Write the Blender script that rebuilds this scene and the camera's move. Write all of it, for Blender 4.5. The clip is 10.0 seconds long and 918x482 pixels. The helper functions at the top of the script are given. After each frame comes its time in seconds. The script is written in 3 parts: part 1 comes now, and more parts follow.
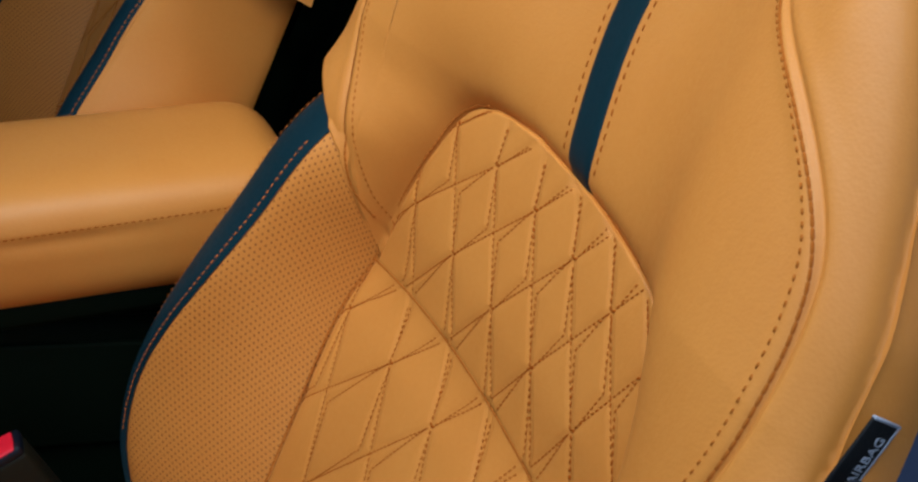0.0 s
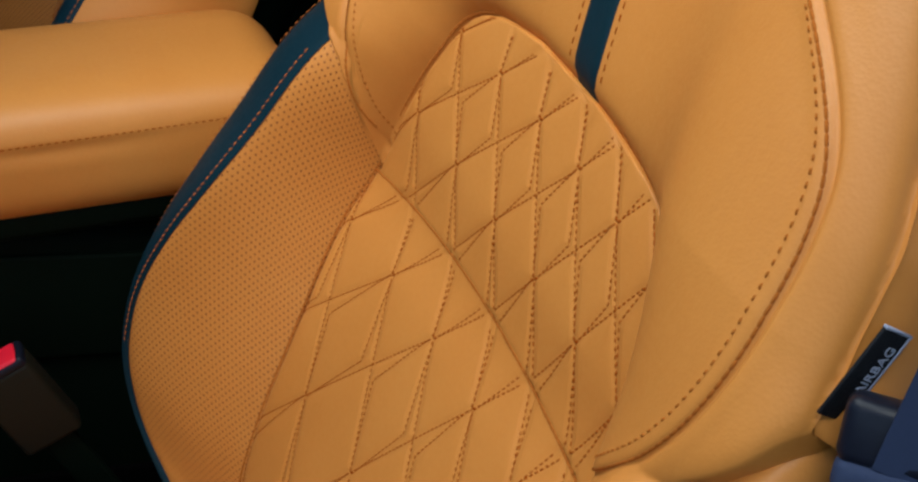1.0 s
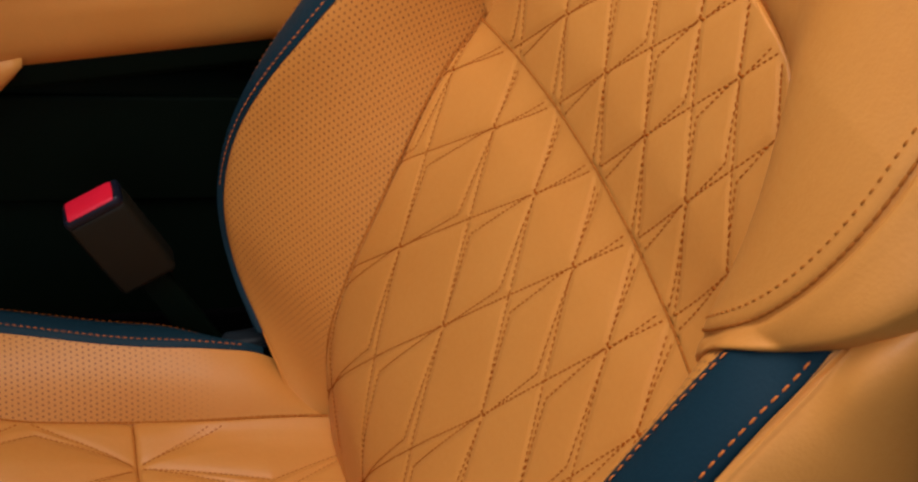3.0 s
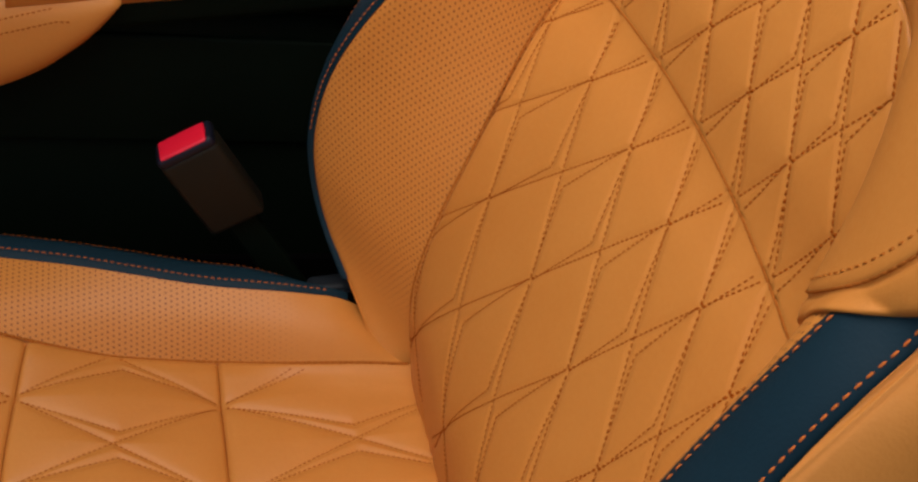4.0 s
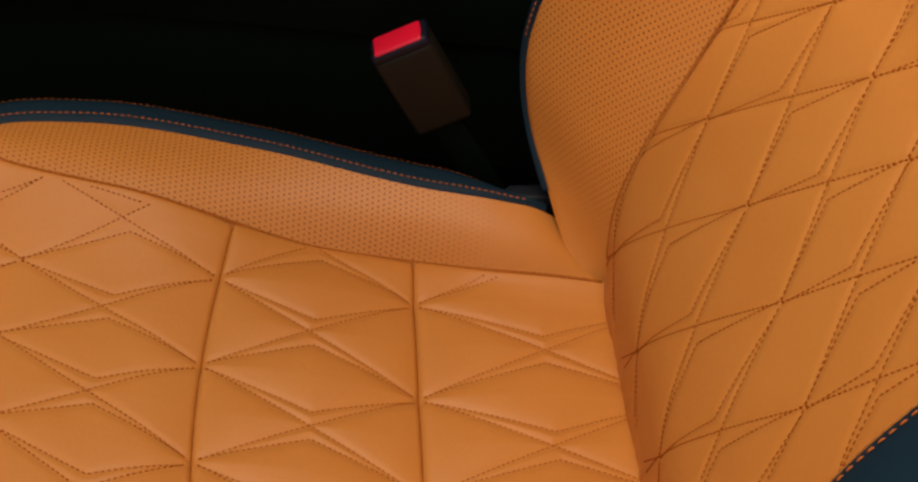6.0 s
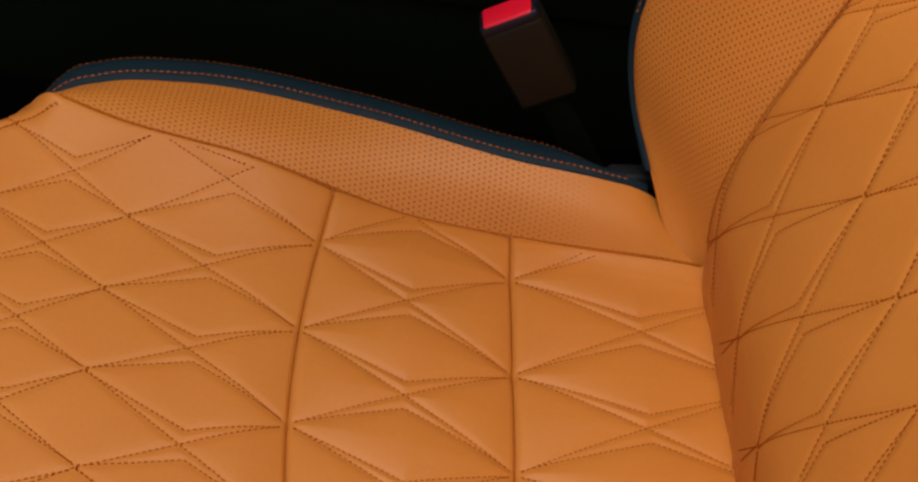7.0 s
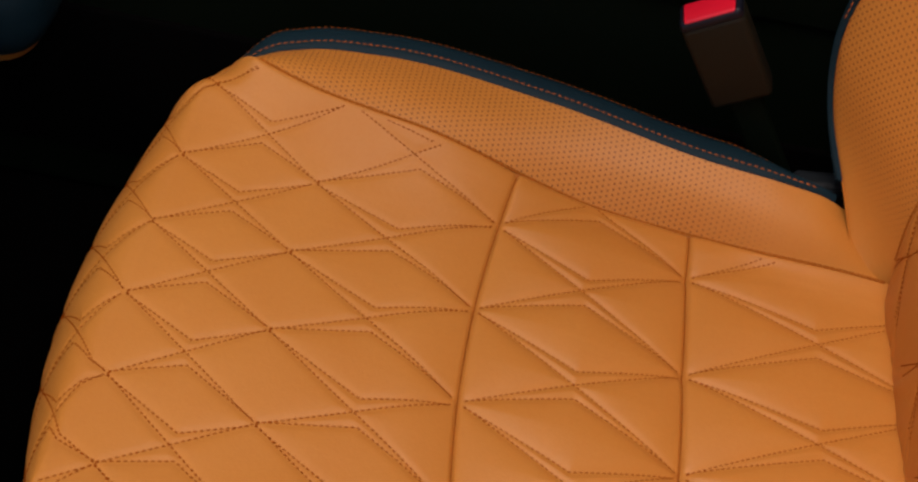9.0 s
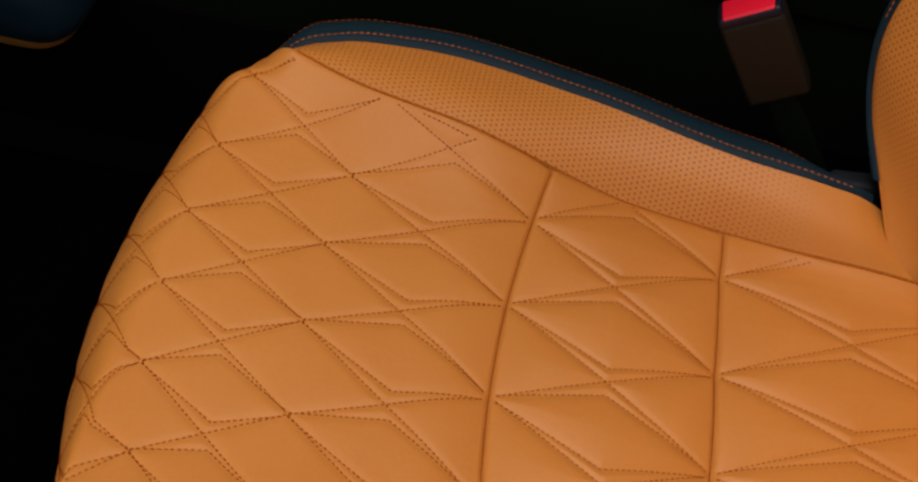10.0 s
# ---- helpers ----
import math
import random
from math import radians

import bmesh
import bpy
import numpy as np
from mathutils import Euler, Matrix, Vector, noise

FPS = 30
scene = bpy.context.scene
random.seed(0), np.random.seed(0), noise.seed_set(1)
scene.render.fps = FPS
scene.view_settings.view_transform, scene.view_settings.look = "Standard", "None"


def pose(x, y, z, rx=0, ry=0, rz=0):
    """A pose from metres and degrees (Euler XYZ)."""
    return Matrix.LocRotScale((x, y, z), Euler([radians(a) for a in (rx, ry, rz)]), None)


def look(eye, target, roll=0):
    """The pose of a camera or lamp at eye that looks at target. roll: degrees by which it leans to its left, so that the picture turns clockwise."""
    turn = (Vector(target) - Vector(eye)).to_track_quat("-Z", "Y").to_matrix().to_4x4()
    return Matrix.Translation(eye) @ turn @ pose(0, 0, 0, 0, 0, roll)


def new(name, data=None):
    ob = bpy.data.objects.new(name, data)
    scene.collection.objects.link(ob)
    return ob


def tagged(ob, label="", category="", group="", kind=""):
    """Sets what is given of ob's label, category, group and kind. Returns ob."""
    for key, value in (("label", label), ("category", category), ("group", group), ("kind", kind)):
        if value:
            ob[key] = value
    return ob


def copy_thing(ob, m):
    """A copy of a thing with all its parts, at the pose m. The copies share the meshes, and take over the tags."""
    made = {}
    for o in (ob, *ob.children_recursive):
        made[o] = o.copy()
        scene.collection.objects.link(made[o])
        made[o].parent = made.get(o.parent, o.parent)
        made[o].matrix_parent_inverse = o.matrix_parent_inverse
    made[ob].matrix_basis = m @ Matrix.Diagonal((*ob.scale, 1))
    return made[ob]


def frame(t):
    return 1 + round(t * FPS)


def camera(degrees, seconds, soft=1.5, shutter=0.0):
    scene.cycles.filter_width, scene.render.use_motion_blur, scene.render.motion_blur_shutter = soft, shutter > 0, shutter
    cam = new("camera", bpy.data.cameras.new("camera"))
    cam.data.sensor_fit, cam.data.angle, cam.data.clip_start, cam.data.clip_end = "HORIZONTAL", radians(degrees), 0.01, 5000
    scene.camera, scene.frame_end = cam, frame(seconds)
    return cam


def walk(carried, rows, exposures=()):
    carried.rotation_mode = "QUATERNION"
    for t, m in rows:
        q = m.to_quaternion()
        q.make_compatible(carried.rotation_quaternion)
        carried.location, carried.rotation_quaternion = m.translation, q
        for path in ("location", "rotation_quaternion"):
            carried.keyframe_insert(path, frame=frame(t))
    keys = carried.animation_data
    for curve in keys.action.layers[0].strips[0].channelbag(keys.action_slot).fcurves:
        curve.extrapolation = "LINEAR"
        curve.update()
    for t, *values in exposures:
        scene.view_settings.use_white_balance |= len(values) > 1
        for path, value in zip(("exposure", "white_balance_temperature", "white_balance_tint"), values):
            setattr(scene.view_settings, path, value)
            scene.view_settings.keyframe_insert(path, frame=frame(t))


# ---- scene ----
cam = camera(41.6, 10.0, soft=2.45)
PATH = [
    (0, (0.5141, -0.2160, 1.0239), (-0.2910, 0.1998, 0.6010), 11.89),
    (0.5, (0.5100, -0.2135, 1.0199), (-0.2753, 0.2004, 0.5594), 12.19),
    (1, (0.5076, -0.2129, 1.0165), (-0.2638, 0.2004, 0.5327), 12.41),
    (1.5, (0.5039, -0.2110, 1.0099), (-0.2499, 0.1996, 0.4969), 12.86),
    (2, (0.5002, -0.2109, 1.0049), (-0.2404, 0.1902, 0.4659), 13.31),
    (2.5, (0.4971, -0.2140, 1.0008), (-0.2384, 0.1628, 0.4377), 13.45),
    (4, (0.4897, -0.2262, 0.9885), (-0.2354, 0.0640, 0.3641), 13.62),
    (4.5, (0.4879, -0.2317, 0.9852), (-0.2319, 0.0292, 0.3419), 13.49),
    (5, (0.4861, -0.2373, 0.9812), (-0.2269, -0.0088, 0.3184), 13.33),
    (5.5, (0.4835, -0.2418, 0.9770), (-0.2237, -0.0505, 0.2964), 12.91),
    (7, (0.4761, -0.2708, 0.9675), (-0.2086, -0.1676, 0.2461), 12.41),
    (7.5, (0.4750, -0.2822, 0.9674), (-0.2067, -0.2060, 0.2398), 12.18),
    (8, (0.4744, -0.2920, 0.9678), (-0.2032, -0.2457, 0.2339), 11.79),
    (8.5, (0.4728, -0.2980, 0.9700), (-0.1955, -0.2802, 0.2264), 11.30),
    (9, (0.4733, -0.3044, 0.9696), (-0.1878, -0.3084, 0.2194), 10.91),
    (9.5, (0.4724, -0.3092, 0.9706), (-0.1811, -0.3309, 0.2140), 10.51),
    (10, (0.4731, -0.3092, 0.9699), (-0.1798, -0.3340, 0.2129), 10.47),
]
EXPOSURES = [(0, 0.88, 5750, -4), (2.5, 0.93, 6300, 8), (4.5, 0.82, 7200, 20), (7, 0.77, 7950, 25), (10, 0.80, 7500, 21)]
walk(cam, [(t, look(eye, target, roll)) for t, eye, target, roll in PATH], EXPOSURES)

# ---- world, sun, exposure ----
world = bpy.data.worlds.new("sky")
scene.world = world
world.use_nodes = True
wn = world.node_tree.nodes
sky = wn.new("ShaderNodeTexSky")
sky.sky_type = "NISHITA"
sky.sun_disc = False
sky.sun_elevation = radians(60)
sky.sun_rotation = radians(142)
wn["Background"].inputs["Strength"].default_value = 0.075
world.node_tree.links.new(sky.outputs[0], wn["Background"].inputs[0])
sun_data = bpy.data.lights.new("sun", "SUN")
sun_data.energy, sun_data.angle, sun_data.color = 0.85, radians(26), (1.0, 0.94, 0.86)
sun = new("sun", sun_data)
sun.matrix_world = look((1.25, -1.6, 3.4), (0, 0, 0.4))

# added overhead fill lamp, no known source: brightens the upper backrest more than the pit
fill_data = bpy.data.lights.new("added_fill_light", "AREA")
fill_data.shape, fill_data.size, fill_data.size_y = "RECTANGLE", 0.62, 0.46
fill_data.energy, fill_data.color = 2.2, (1.0, 0.97, 0.93)
fill_lamp = new("added_fill_light", fill_data)
fill_lamp.matrix_world = look((0.0, -0.27, 1.255), (0.0, -0.27, 0.0))


# ---- materials ----
def material(name, colour, rough=0.5, metal=0.0, spec=0.5):
    m = bpy.data.materials.new(name)
    m.use_nodes = True
    b = m.node_tree.nodes["Principled BSDF"]
    b.inputs["Base Color"].default_value = (*colour, 1)
    b.inputs["Roughness"].default_value = rough
    b.inputs["Metallic"].default_value = metal
    b.inputs["Specular IOR Level"].default_value = spec
    return m


def node(m, kind, **sets):
    n = m.node_tree.nodes.new(kind)
    for key, value in sets.items():
        n.inputs[key.replace("_", " ")].default_value = value
    return n


def join(m, a, b):
    m.node_tree.links.new(a, b)


def maths(m, op, a, b=0.0):
    n = m.node_tree.nodes.new("ShaderNodeMath")
    n.operation = op
    for i, v in enumerate((a, b)):
        if isinstance(v, (int, float)):
            n.inputs[i].default_value = v
        else:
            join(m, v, n.inputs[i])
    return n.outputs[0]


def leather(name, colour, dark, rough=0.45, grain=0.12, holes=None, spec=0.35):
    """Dyed leather: fine pebble grain, cloudy dye, and with holes a staggered perforation in the patch's own metres."""
    m = material(name, colour, rough, spec=spec)
    b = m.node_tree.nodes["Principled BSDF"]
    tex = node(m, "ShaderNodeTexCoord")
    cloud = node(m, "ShaderNodeTexNoise", Scale=9.0, Detail=4.0, Roughness=0.6)
    fine = node(m, "ShaderNodeTexNoise", Scale=320.0, Detail=2.0)
    cell = node(m, "ShaderNodeTexVoronoi", Scale=620.0)
    for n in (cloud, fine, cell):
        join(m, tex.outputs["Object"], n.inputs["Vector"])
    mix = node(m, "ShaderNodeMix")
    mix.data_type = "RGBA"
    mix.inputs["A"].default_value, mix.inputs["B"].default_value = (*colour, 1), (*dark, 1)
    a = maths(m, "MULTIPLY", cloud.outputs[0], 0.75)
    f = maths(m, "ADD", a, maths(m, "MULTIPLY", fine.outputs[0], 0.25))
    span = node(m, "ShaderNodeMapRange", From_Min=0.35, From_Max=0.7)
    join(m, f, span.inputs["Value"])
    join(m, span.outputs[0], mix.inputs["Factor"])
    colour_out = mix.outputs["Result"]
    height = maths(m, "ADD", cell.outputs["Distance"], maths(m, "MULTIPLY", fine.outputs[0], 0.6))
    if holes:
        uv = node(m, "ShaderNodeSeparateXYZ")
        join(m, tex.outputs["UV"], uv.inputs[0])
        pitch = 0.0044
        x, y = maths(m, "DIVIDE", uv.outputs[0], pitch), maths(m, "DIVIDE", uv.outputs[1], pitch)
        row = maths(m, "FLOOR", y)
        x = maths(m, "ADD", x, maths(m, "MULTIPLY", maths(m, "FLOORED_MODULO", row, 2.0), 0.5))
        dx = maths(m, "SUBTRACT", maths(m, "FRACT", x), 0.5)
        dy = maths(m, "SUBTRACT", maths(m, "FRACT", y), 0.5)
        far = maths(m, "SQRT", maths(m, "ADD", maths(m, "MULTIPLY", dx, dx), maths(m, "MULTIPLY", dy, dy)))
        hole = node(m, "ShaderNodeMapRange", From_Min=0.13, From_Max=0.2, To_Min=1.0, To_Max=0.0)
        join(m, far, hole.inputs["Value"])
        inner = node(m, "ShaderNodeMix")
        inner.data_type = "RGBA"
        inner.inputs["B"].default_value = (0.16, 0.035, 0.006, 1)
        join(m, colour_out, inner.inputs["A"])
        colour_out = inner.outputs["Result"]
        fade = node(m, "ShaderNodeMapRange", From_Min=holes[0], From_Max=holes[1])
        join(m, uv.outputs[1], fade.inputs["Value"])
        shown = maths(m, "MULTIPLY", hole.outputs[0], fade.outputs[0])
        join(m, shown, inner.inputs["Factor"])
        height = maths(m, "SUBTRACT", height, maths(m, "MULTIPLY", shown, 4.0))
    join(m, colour_out, b.inputs["Base Color"])
    bump = node(m, "ShaderNodeBump", Strength=grain, Distance=0.0006)
    join(m, height, bump.inputs["Height"])
    join(m, bump.outputs[0], b.inputs["Normal"])
    r = node(m, "ShaderNodeMapRange", To_Min=rough - 0.06, To_Max=rough + 0.1)
    join(m, fine.outputs[0], r.inputs["Value"])
    join(m, r.outputs[0], b.inputs["Roughness"])
    return m


TAN, TAN_DARK = (0.585, 0.229, 0.0445), (0.55, 0.202, 0.0355)
tan = leather("tan_leather", TAN, TAN_DARK)
tan_holes = leather("perforated_tan_leather", TAN, TAN_DARK, holes=(0.10, 0.18))
tan_holes_cushion = leather("perforated_tan_cushion_leather", TAN, TAN_DARK, holes=(0.52, 0.44))
navy = leather("navy_leather", (0.0055, 0.0225, 0.0335), (0.0045, 0.0190, 0.0290), rough=0.5, spec=0.12)
thread = material("rust_thread", (0.30, 0.062, 0.006), 0.9, spec=0.0)
# dark brown for shade drawn into seam creases, and for the shoulder's stitching thread
seam_shade_and_thread = material("seam_shade_and_thread", (0.37, 0.108, 0.018), 0.9, spec=0.0)
thread_tan = material("orange_thread", (0.46, 0.13, 0.03), 0.9, spec=0.0)


def dull(name, colour, rough, scale, grain, spec=0.2):
    m = material(name, colour, rough, spec=spec)
    b = m.node_tree.nodes["Principled BSDF"]
    tex = node(m, "ShaderNodeTexCoord")
    n1 = node(m, "ShaderNodeTexNoise", Scale=scale, Detail=5.0)
    join(m, tex.outputs["Object"], n1.inputs["Vector"])
    mix = node(m, "ShaderNodeMix")
    mix.data_type = "RGBA"
    mix.inputs["A"].default_value = (*[c * 0.75 for c in colour], 1)
    mix.inputs["B"].default_value = (*[c * 1.25 for c in colour], 1)
    join(m, n1.outputs[0], mix.inputs["Factor"])
    join(m, mix.outputs["Result"], b.inputs["Base Color"])
    bump = node(m, "ShaderNodeBump", Strength=grain, Distance=0.001)
    join(m, n1.outputs[0], bump.inputs["Height"])
    join(m, bump.outputs[0], b.inputs["Normal"])
    return m


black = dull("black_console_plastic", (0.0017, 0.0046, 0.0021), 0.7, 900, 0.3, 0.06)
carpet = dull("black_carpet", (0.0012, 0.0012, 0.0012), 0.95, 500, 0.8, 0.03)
buckle_black = dull("buckle_black_plastic", (0.010, 0.009, 0.005), 0.6, 700, 0.3)
blue_black = dull("blue_black_plastic", (0.0075, 0.009, 0.017), 0.34, 300, 0.1)
webbing = dull("blue_grey_webbing", (0.024, 0.034, 0.075), 0.7, 2500, 0.25)
red = material("red_button", (0.75, 0.012, 0.035), 0.28)
roof_cloth = dull("roof_cloth", (0.06, 0.055, 0.05), 0.9, 400, 0.5)
hinge_grey = dull("slate_plastic", (0.011, 0.015, 0.019), 0.5, 500, 0.1)
white = material("pale_print", (0.30, 0.33, 0.45), 0.6)
tag_black = dull("black_label_fabric", (0.006, 0.007, 0.010), 0.7, 900, 0.4)


# ---- builders ----
def part(name, verts, faces, mat, parent=None, label="", uv=None, smooth=True):
    me = bpy.data.meshes.new(name)
    me.from_pydata([tuple(map(float, v)) for v in verts], [], faces)
    me.materials.append(mat)
    if smooth:
        me.polygons.foreach_set("use_smooth", [True] * len(me.polygons))
    if uv is not None:
        layer = me.uv_layers.new(name="metres")
        idx = np.zeros(len(me.loops), int)
        me.loops.foreach_get("vertex_index", idx)
        layer.data.foreach_set("uv", np.asarray(uv, float)[idx].ravel())
    me.validate()
    ob = new(name, me)
    ob.parent = parent
    if label:
        ob["label"] = label
    return ob


def thing(name, label, category, group="", at=(0, 0, 0)):
    ob = new(name)
    ob.location = at
    return tagged(ob, label, category, group)


def grid_faces(a, b, wrap=False):
    """Quads of an a by b grid of points, row by row."""
    n = b if wrap else b - 1
    return [(i * b + j, (i + 1) * b + j, (i + 1) * b + (j + 1) % b, i * b + (j + 1) % b) for i in range(a - 1) for j in range(n)]


def arc_uv(p):
    """Metres along both ways of a grid of points, measured outwards from its middle column."""
    d = np.linalg.norm(np.diff(p, axis=1), axis=2)
    x = np.concatenate([np.zeros((p.shape[0], 1)), np.cumsum(d, 1)], 1)
    e = np.linalg.norm(np.diff(p, axis=0), axis=2).mean(1)
    y = np.concatenate([[0], np.cumsum(e)])[:, None] + 0 * x
    return np.stack([x, y], -1).reshape(-1, 2)


def sheet(name, p, mat, parent, label="", flip=False):
    a, b = p.shape[:2]
    faces = grid_faces(a, b)
    if flip:
        faces = [f[::-1] for f in faces]
    return part(name, p.reshape(-1, 3), faces, mat, parent, label, uv=arc_uv(p))


def curve(table, x):
    """A smooth curve through a few (x, y) pairs."""
    t = np.array(table, float)
    xs, ys = t[:, 0], t[:, 1]
    m = np.gradient(ys, xs)
    x = np.clip(np.asarray(x, float), xs[0], xs[-1])
    i = np.clip(np.searchsorted(xs, x) - 1, 0, len(xs) - 2)
    h = xs[i + 1] - xs[i]
    s = (x - xs[i]) / h
    return ((1 + 2 * s) * (1 - s) ** 2 * ys[i] + s * (1 - s) ** 2 * h * m[i] + s * s * (3 - 2 * s) * ys[i + 1] + s * s * (s - 1) * h * m[i + 1])


def ease(x, lo, hi):
    s = np.clip((x - lo) / (hi - lo), 0, 1)
    return s * s * (3 - 2 * s)


def stitches(name, lines, place, mat, parent, length=0.0028, gap=0.0012, thick=0.00050, lift=0.0004, label="", sign=1):
    """Thread: short spindles along flat lines, laid on a surface by place(a, b) -> points."""
    verts, faces = [], []
    for line in lines:
        q = np.array(line, float)
        n = max(2, int(np.linalg.norm(np.diff(q, axis=0), axis=1).sum() / 0.0008))
        s = np.concatenate([[0], np.cumsum(np.linalg.norm(np.diff(q, axis=0), axis=1))])
        w = np.linspace(0, s[-1], n)
        fx, fy = np.interp(w, s, q[:, 0]), np.interp(w, s, q[:, 1])
        p = place(fx, fy)
        e = 0.0006
        nor = np.cross(place(fx + e, fy) - p, place(fx, fy + e) - p)
        nor *= sign / (np.linalg.norm(nor, axis=1)[:, None] + 1e-12)
        run = np.concatenate([[0], np.cumsum(np.linalg.norm(np.diff(p, axis=0), axis=1))])
        at = 0.0
        while at + length < run[-1]:
            k = [np.interp(at + length * f, run, np.arange(n)) for f in (0, 0.22, 0.78, 1)]
            pts = [np.array([np.interp(v, np.arange(n), p[:, c]) for c in range(3)]) for v in k]
            up = nor[int(k[1])]
            way = pts[3] - pts[0]
            side = np.cross(way, up)
            side /= np.linalg.norm(side) + 1e-12
            base = len(verts)
            verts += [pts[0] - up * 0.0002]
            for c in (1, 2):
                o = pts[c] + up * lift
                verts += [o + side * thick, o + up * thick, o - side * thick]
            verts += [pts[3] - up * 0.0002]
            b = base
            faces += [(b, b + 1, b + 2), (b, b + 2, b + 3), (b + 1, b + 4, b + 5, b + 2), (b + 2, b + 5, b + 6, b + 3), (b + 7, b + 5, b + 4), (b + 7, b + 6, b + 5)]
            at += length + gap
    return tagged(part(name, verts, faces, mat, parent, label), kind="stuff") if verts else None


# Unbroken dark strand along a seam, in place of the shade inside its crease.
def shade_cord(name, line, place, parent, thick):
    return stitches(name, [line], place, seam_shade_and_thread, parent, length=0.006, gap=-0.0012, thick=thick, lift=0.0)


def near_lines(x, y, lines):
    """Distance from points to the nearest of many segments."""
    best = np.full(x.shape, 9.0)
    for line in lines:
        for (ax, ay), (bx, by) in zip(line[:-1], line[1:]):
            dx, dy = bx - ax, by - ay
            lo, hi = min(ay, by) - 0.02, max(ay, by) + 0.02
            pick = (y > lo) & (y < hi) & (x > min(ax, bx) - 0.02) & (x < max(ax, bx) + 0.02)
            if not pick.any():
                continue
            px, py = x[pick], y[pick]
            s = np.clip(((px - ax) * dx + (py - ay) * dy) / (dx * dx + dy * dy), 0, 1)
            best[pick] = np.minimum(best[pick], np.hypot(px - ax - s * dx, py - ay - s * dy))
    return best


def quilt(rows, columns):
    """The stitched pattern: rows of knots, each (height, its slope and bow; middle, pitch and its change) by column;
    between rows, crossing lines and kinked ones."""
    def knot(row, j):
        v, v1, v2, m, p, q = row
        return np.array([m + p * j + q * j * j, v + v1 * j + v2 * j * j])

    lines = []
    for low, high in zip(rows[:-1], rows[1:]):
        for j in columns:
            a, b = knot(low, j), knot(high, j)
            for s in (-1, 1):
                lines.append([tuple(a), tuple(knot(high, j + s))])
                reach = 0.36 * (knot(low, j + s) + knot(high, j + s) - a - b) / 2
                mid = (a + b) / 2 + reach
                gap = np.array([s * 0.0013, 0])
                lines.append([tuple(a + gap), tuple(mid), tuple(b + gap)])
    return lines


def clip_lines(lines, inside):
    """The stretches of lines that lie inside a region."""
    out = []
    for line in lines:
        q = np.array(line, float)
        s = np.concatenate([[0], np.cumsum(np.linalg.norm(np.diff(q, axis=0), axis=1))])
        w = np.unique(np.concatenate([np.arange(0, s[-1], 0.002), s]))
        x, y = np.interp(w, s, q[:, 0]), np.interp(w, s, q[:, 1])
        ok = inside(x, y)
        run = []
        for a, b, good in zip(x, y, ok):
            if good:
                run.append((a, b))
            elif run:
                if len(run) > 3:
                    out.append(run)
                run = []
        if len(run) > 3:
            out.append(run)
    return out


# ---- the seat's backrest: across u, up the back v, towards the sitter n ----
RECLINE = radians(17)
FOOT = np.array([0, 0, 0.33])
UP = np.array([0, math.sin(RECLINE), math.cos(RECLINE)])
OUT = np.array([0, -math.cos(RECLINE), math.sin(RECLINE)])


def back(u, v, n):
    u, v, n = np.broadcast_arrays(u, v, n)
    return FOOT + u[..., None] * np.array([1.0, 0, 0]) + v[..., None] * UP + n[..., None] * OUT


N_MID = [(-0.06, -0.045), (0.0, -0.012), (0.05, 0.010), (0.11, 0.018), (0.178, 0.018), (0.23, 0.017), (0.287, 0.014), (0.328, 0.010), (0.375, 0.018), (0.44, 0.025), (0.478, 0.028)]
HALF_IN = [(-0.06, 0.150), (0.0, 0.154), (0.05, 0.1575), (0.12, 0.1665), (0.2, 0.1745), (0.3, 0.181), (0.33, 0.1775), (0.3638, 0.1685), (0.385, 0.163), (0.408, 0.1560), (0.432, 0.1438), (0.441, 0.1375), (0.45, 0.1280), (0.459, 0.1125), (0.467, 0.0845), (0.473, 0.046), (0.476, 0.0)]
MID_U = [(0.0, -0.004), (0.12, -0.004), (0.3, -0.0135), (0.36, -0.0112), (0.408, -0.0068), (0.432, -0.0083), (0.45, -0.0153), (0.46, -0.0235), (0.468, -0.0375), (0.476, -0.057)]
CREST_U = [(-0.07, 0.125), (-0.03, 0.17), (0.0, 0.205), (0.03, 0.238), (0.08, 0.258), (0.15, 0.255), (0.2, 0.242), (0.26, 0.225), (0.31, 0.217), (0.39, 0.208), (0.42, 0.206), (0.47, 0.200)]
CREST_N = [(-0.07, -0.05), (-0.03, 0.0), (0.0, 0.03), (0.03, 0.06), (0.07, 0.086), (0.12, 0.103), (0.17, 0.110), (0.22, 0.109), (0.26, 0.104), (0.31, 0.094), (0.39, 0.078), (0.42, 0.064), (0.47, 0.032)]
OUTLINE = [(0.33, 0.2665), (0.44, 0.2665), (0.4526, 0.2655), (0.472, 0.2618), (0.494, 0.2580), (0.512, 0.2545), (0.55, 0.239), (0.6, 0.214), (0.65, 0.185), (0.72, 0.165), (0.8, 0.16)]
OUTLINE_INNER = [(0.30, 0.262), (0.44, 0.262), (0.46, 0.260), (0.5, 0.255), (0.55, 0.239), (0.6, 0.214), (0.65, 0.185), (0.72, 0.165), (0.8, 0.16)]
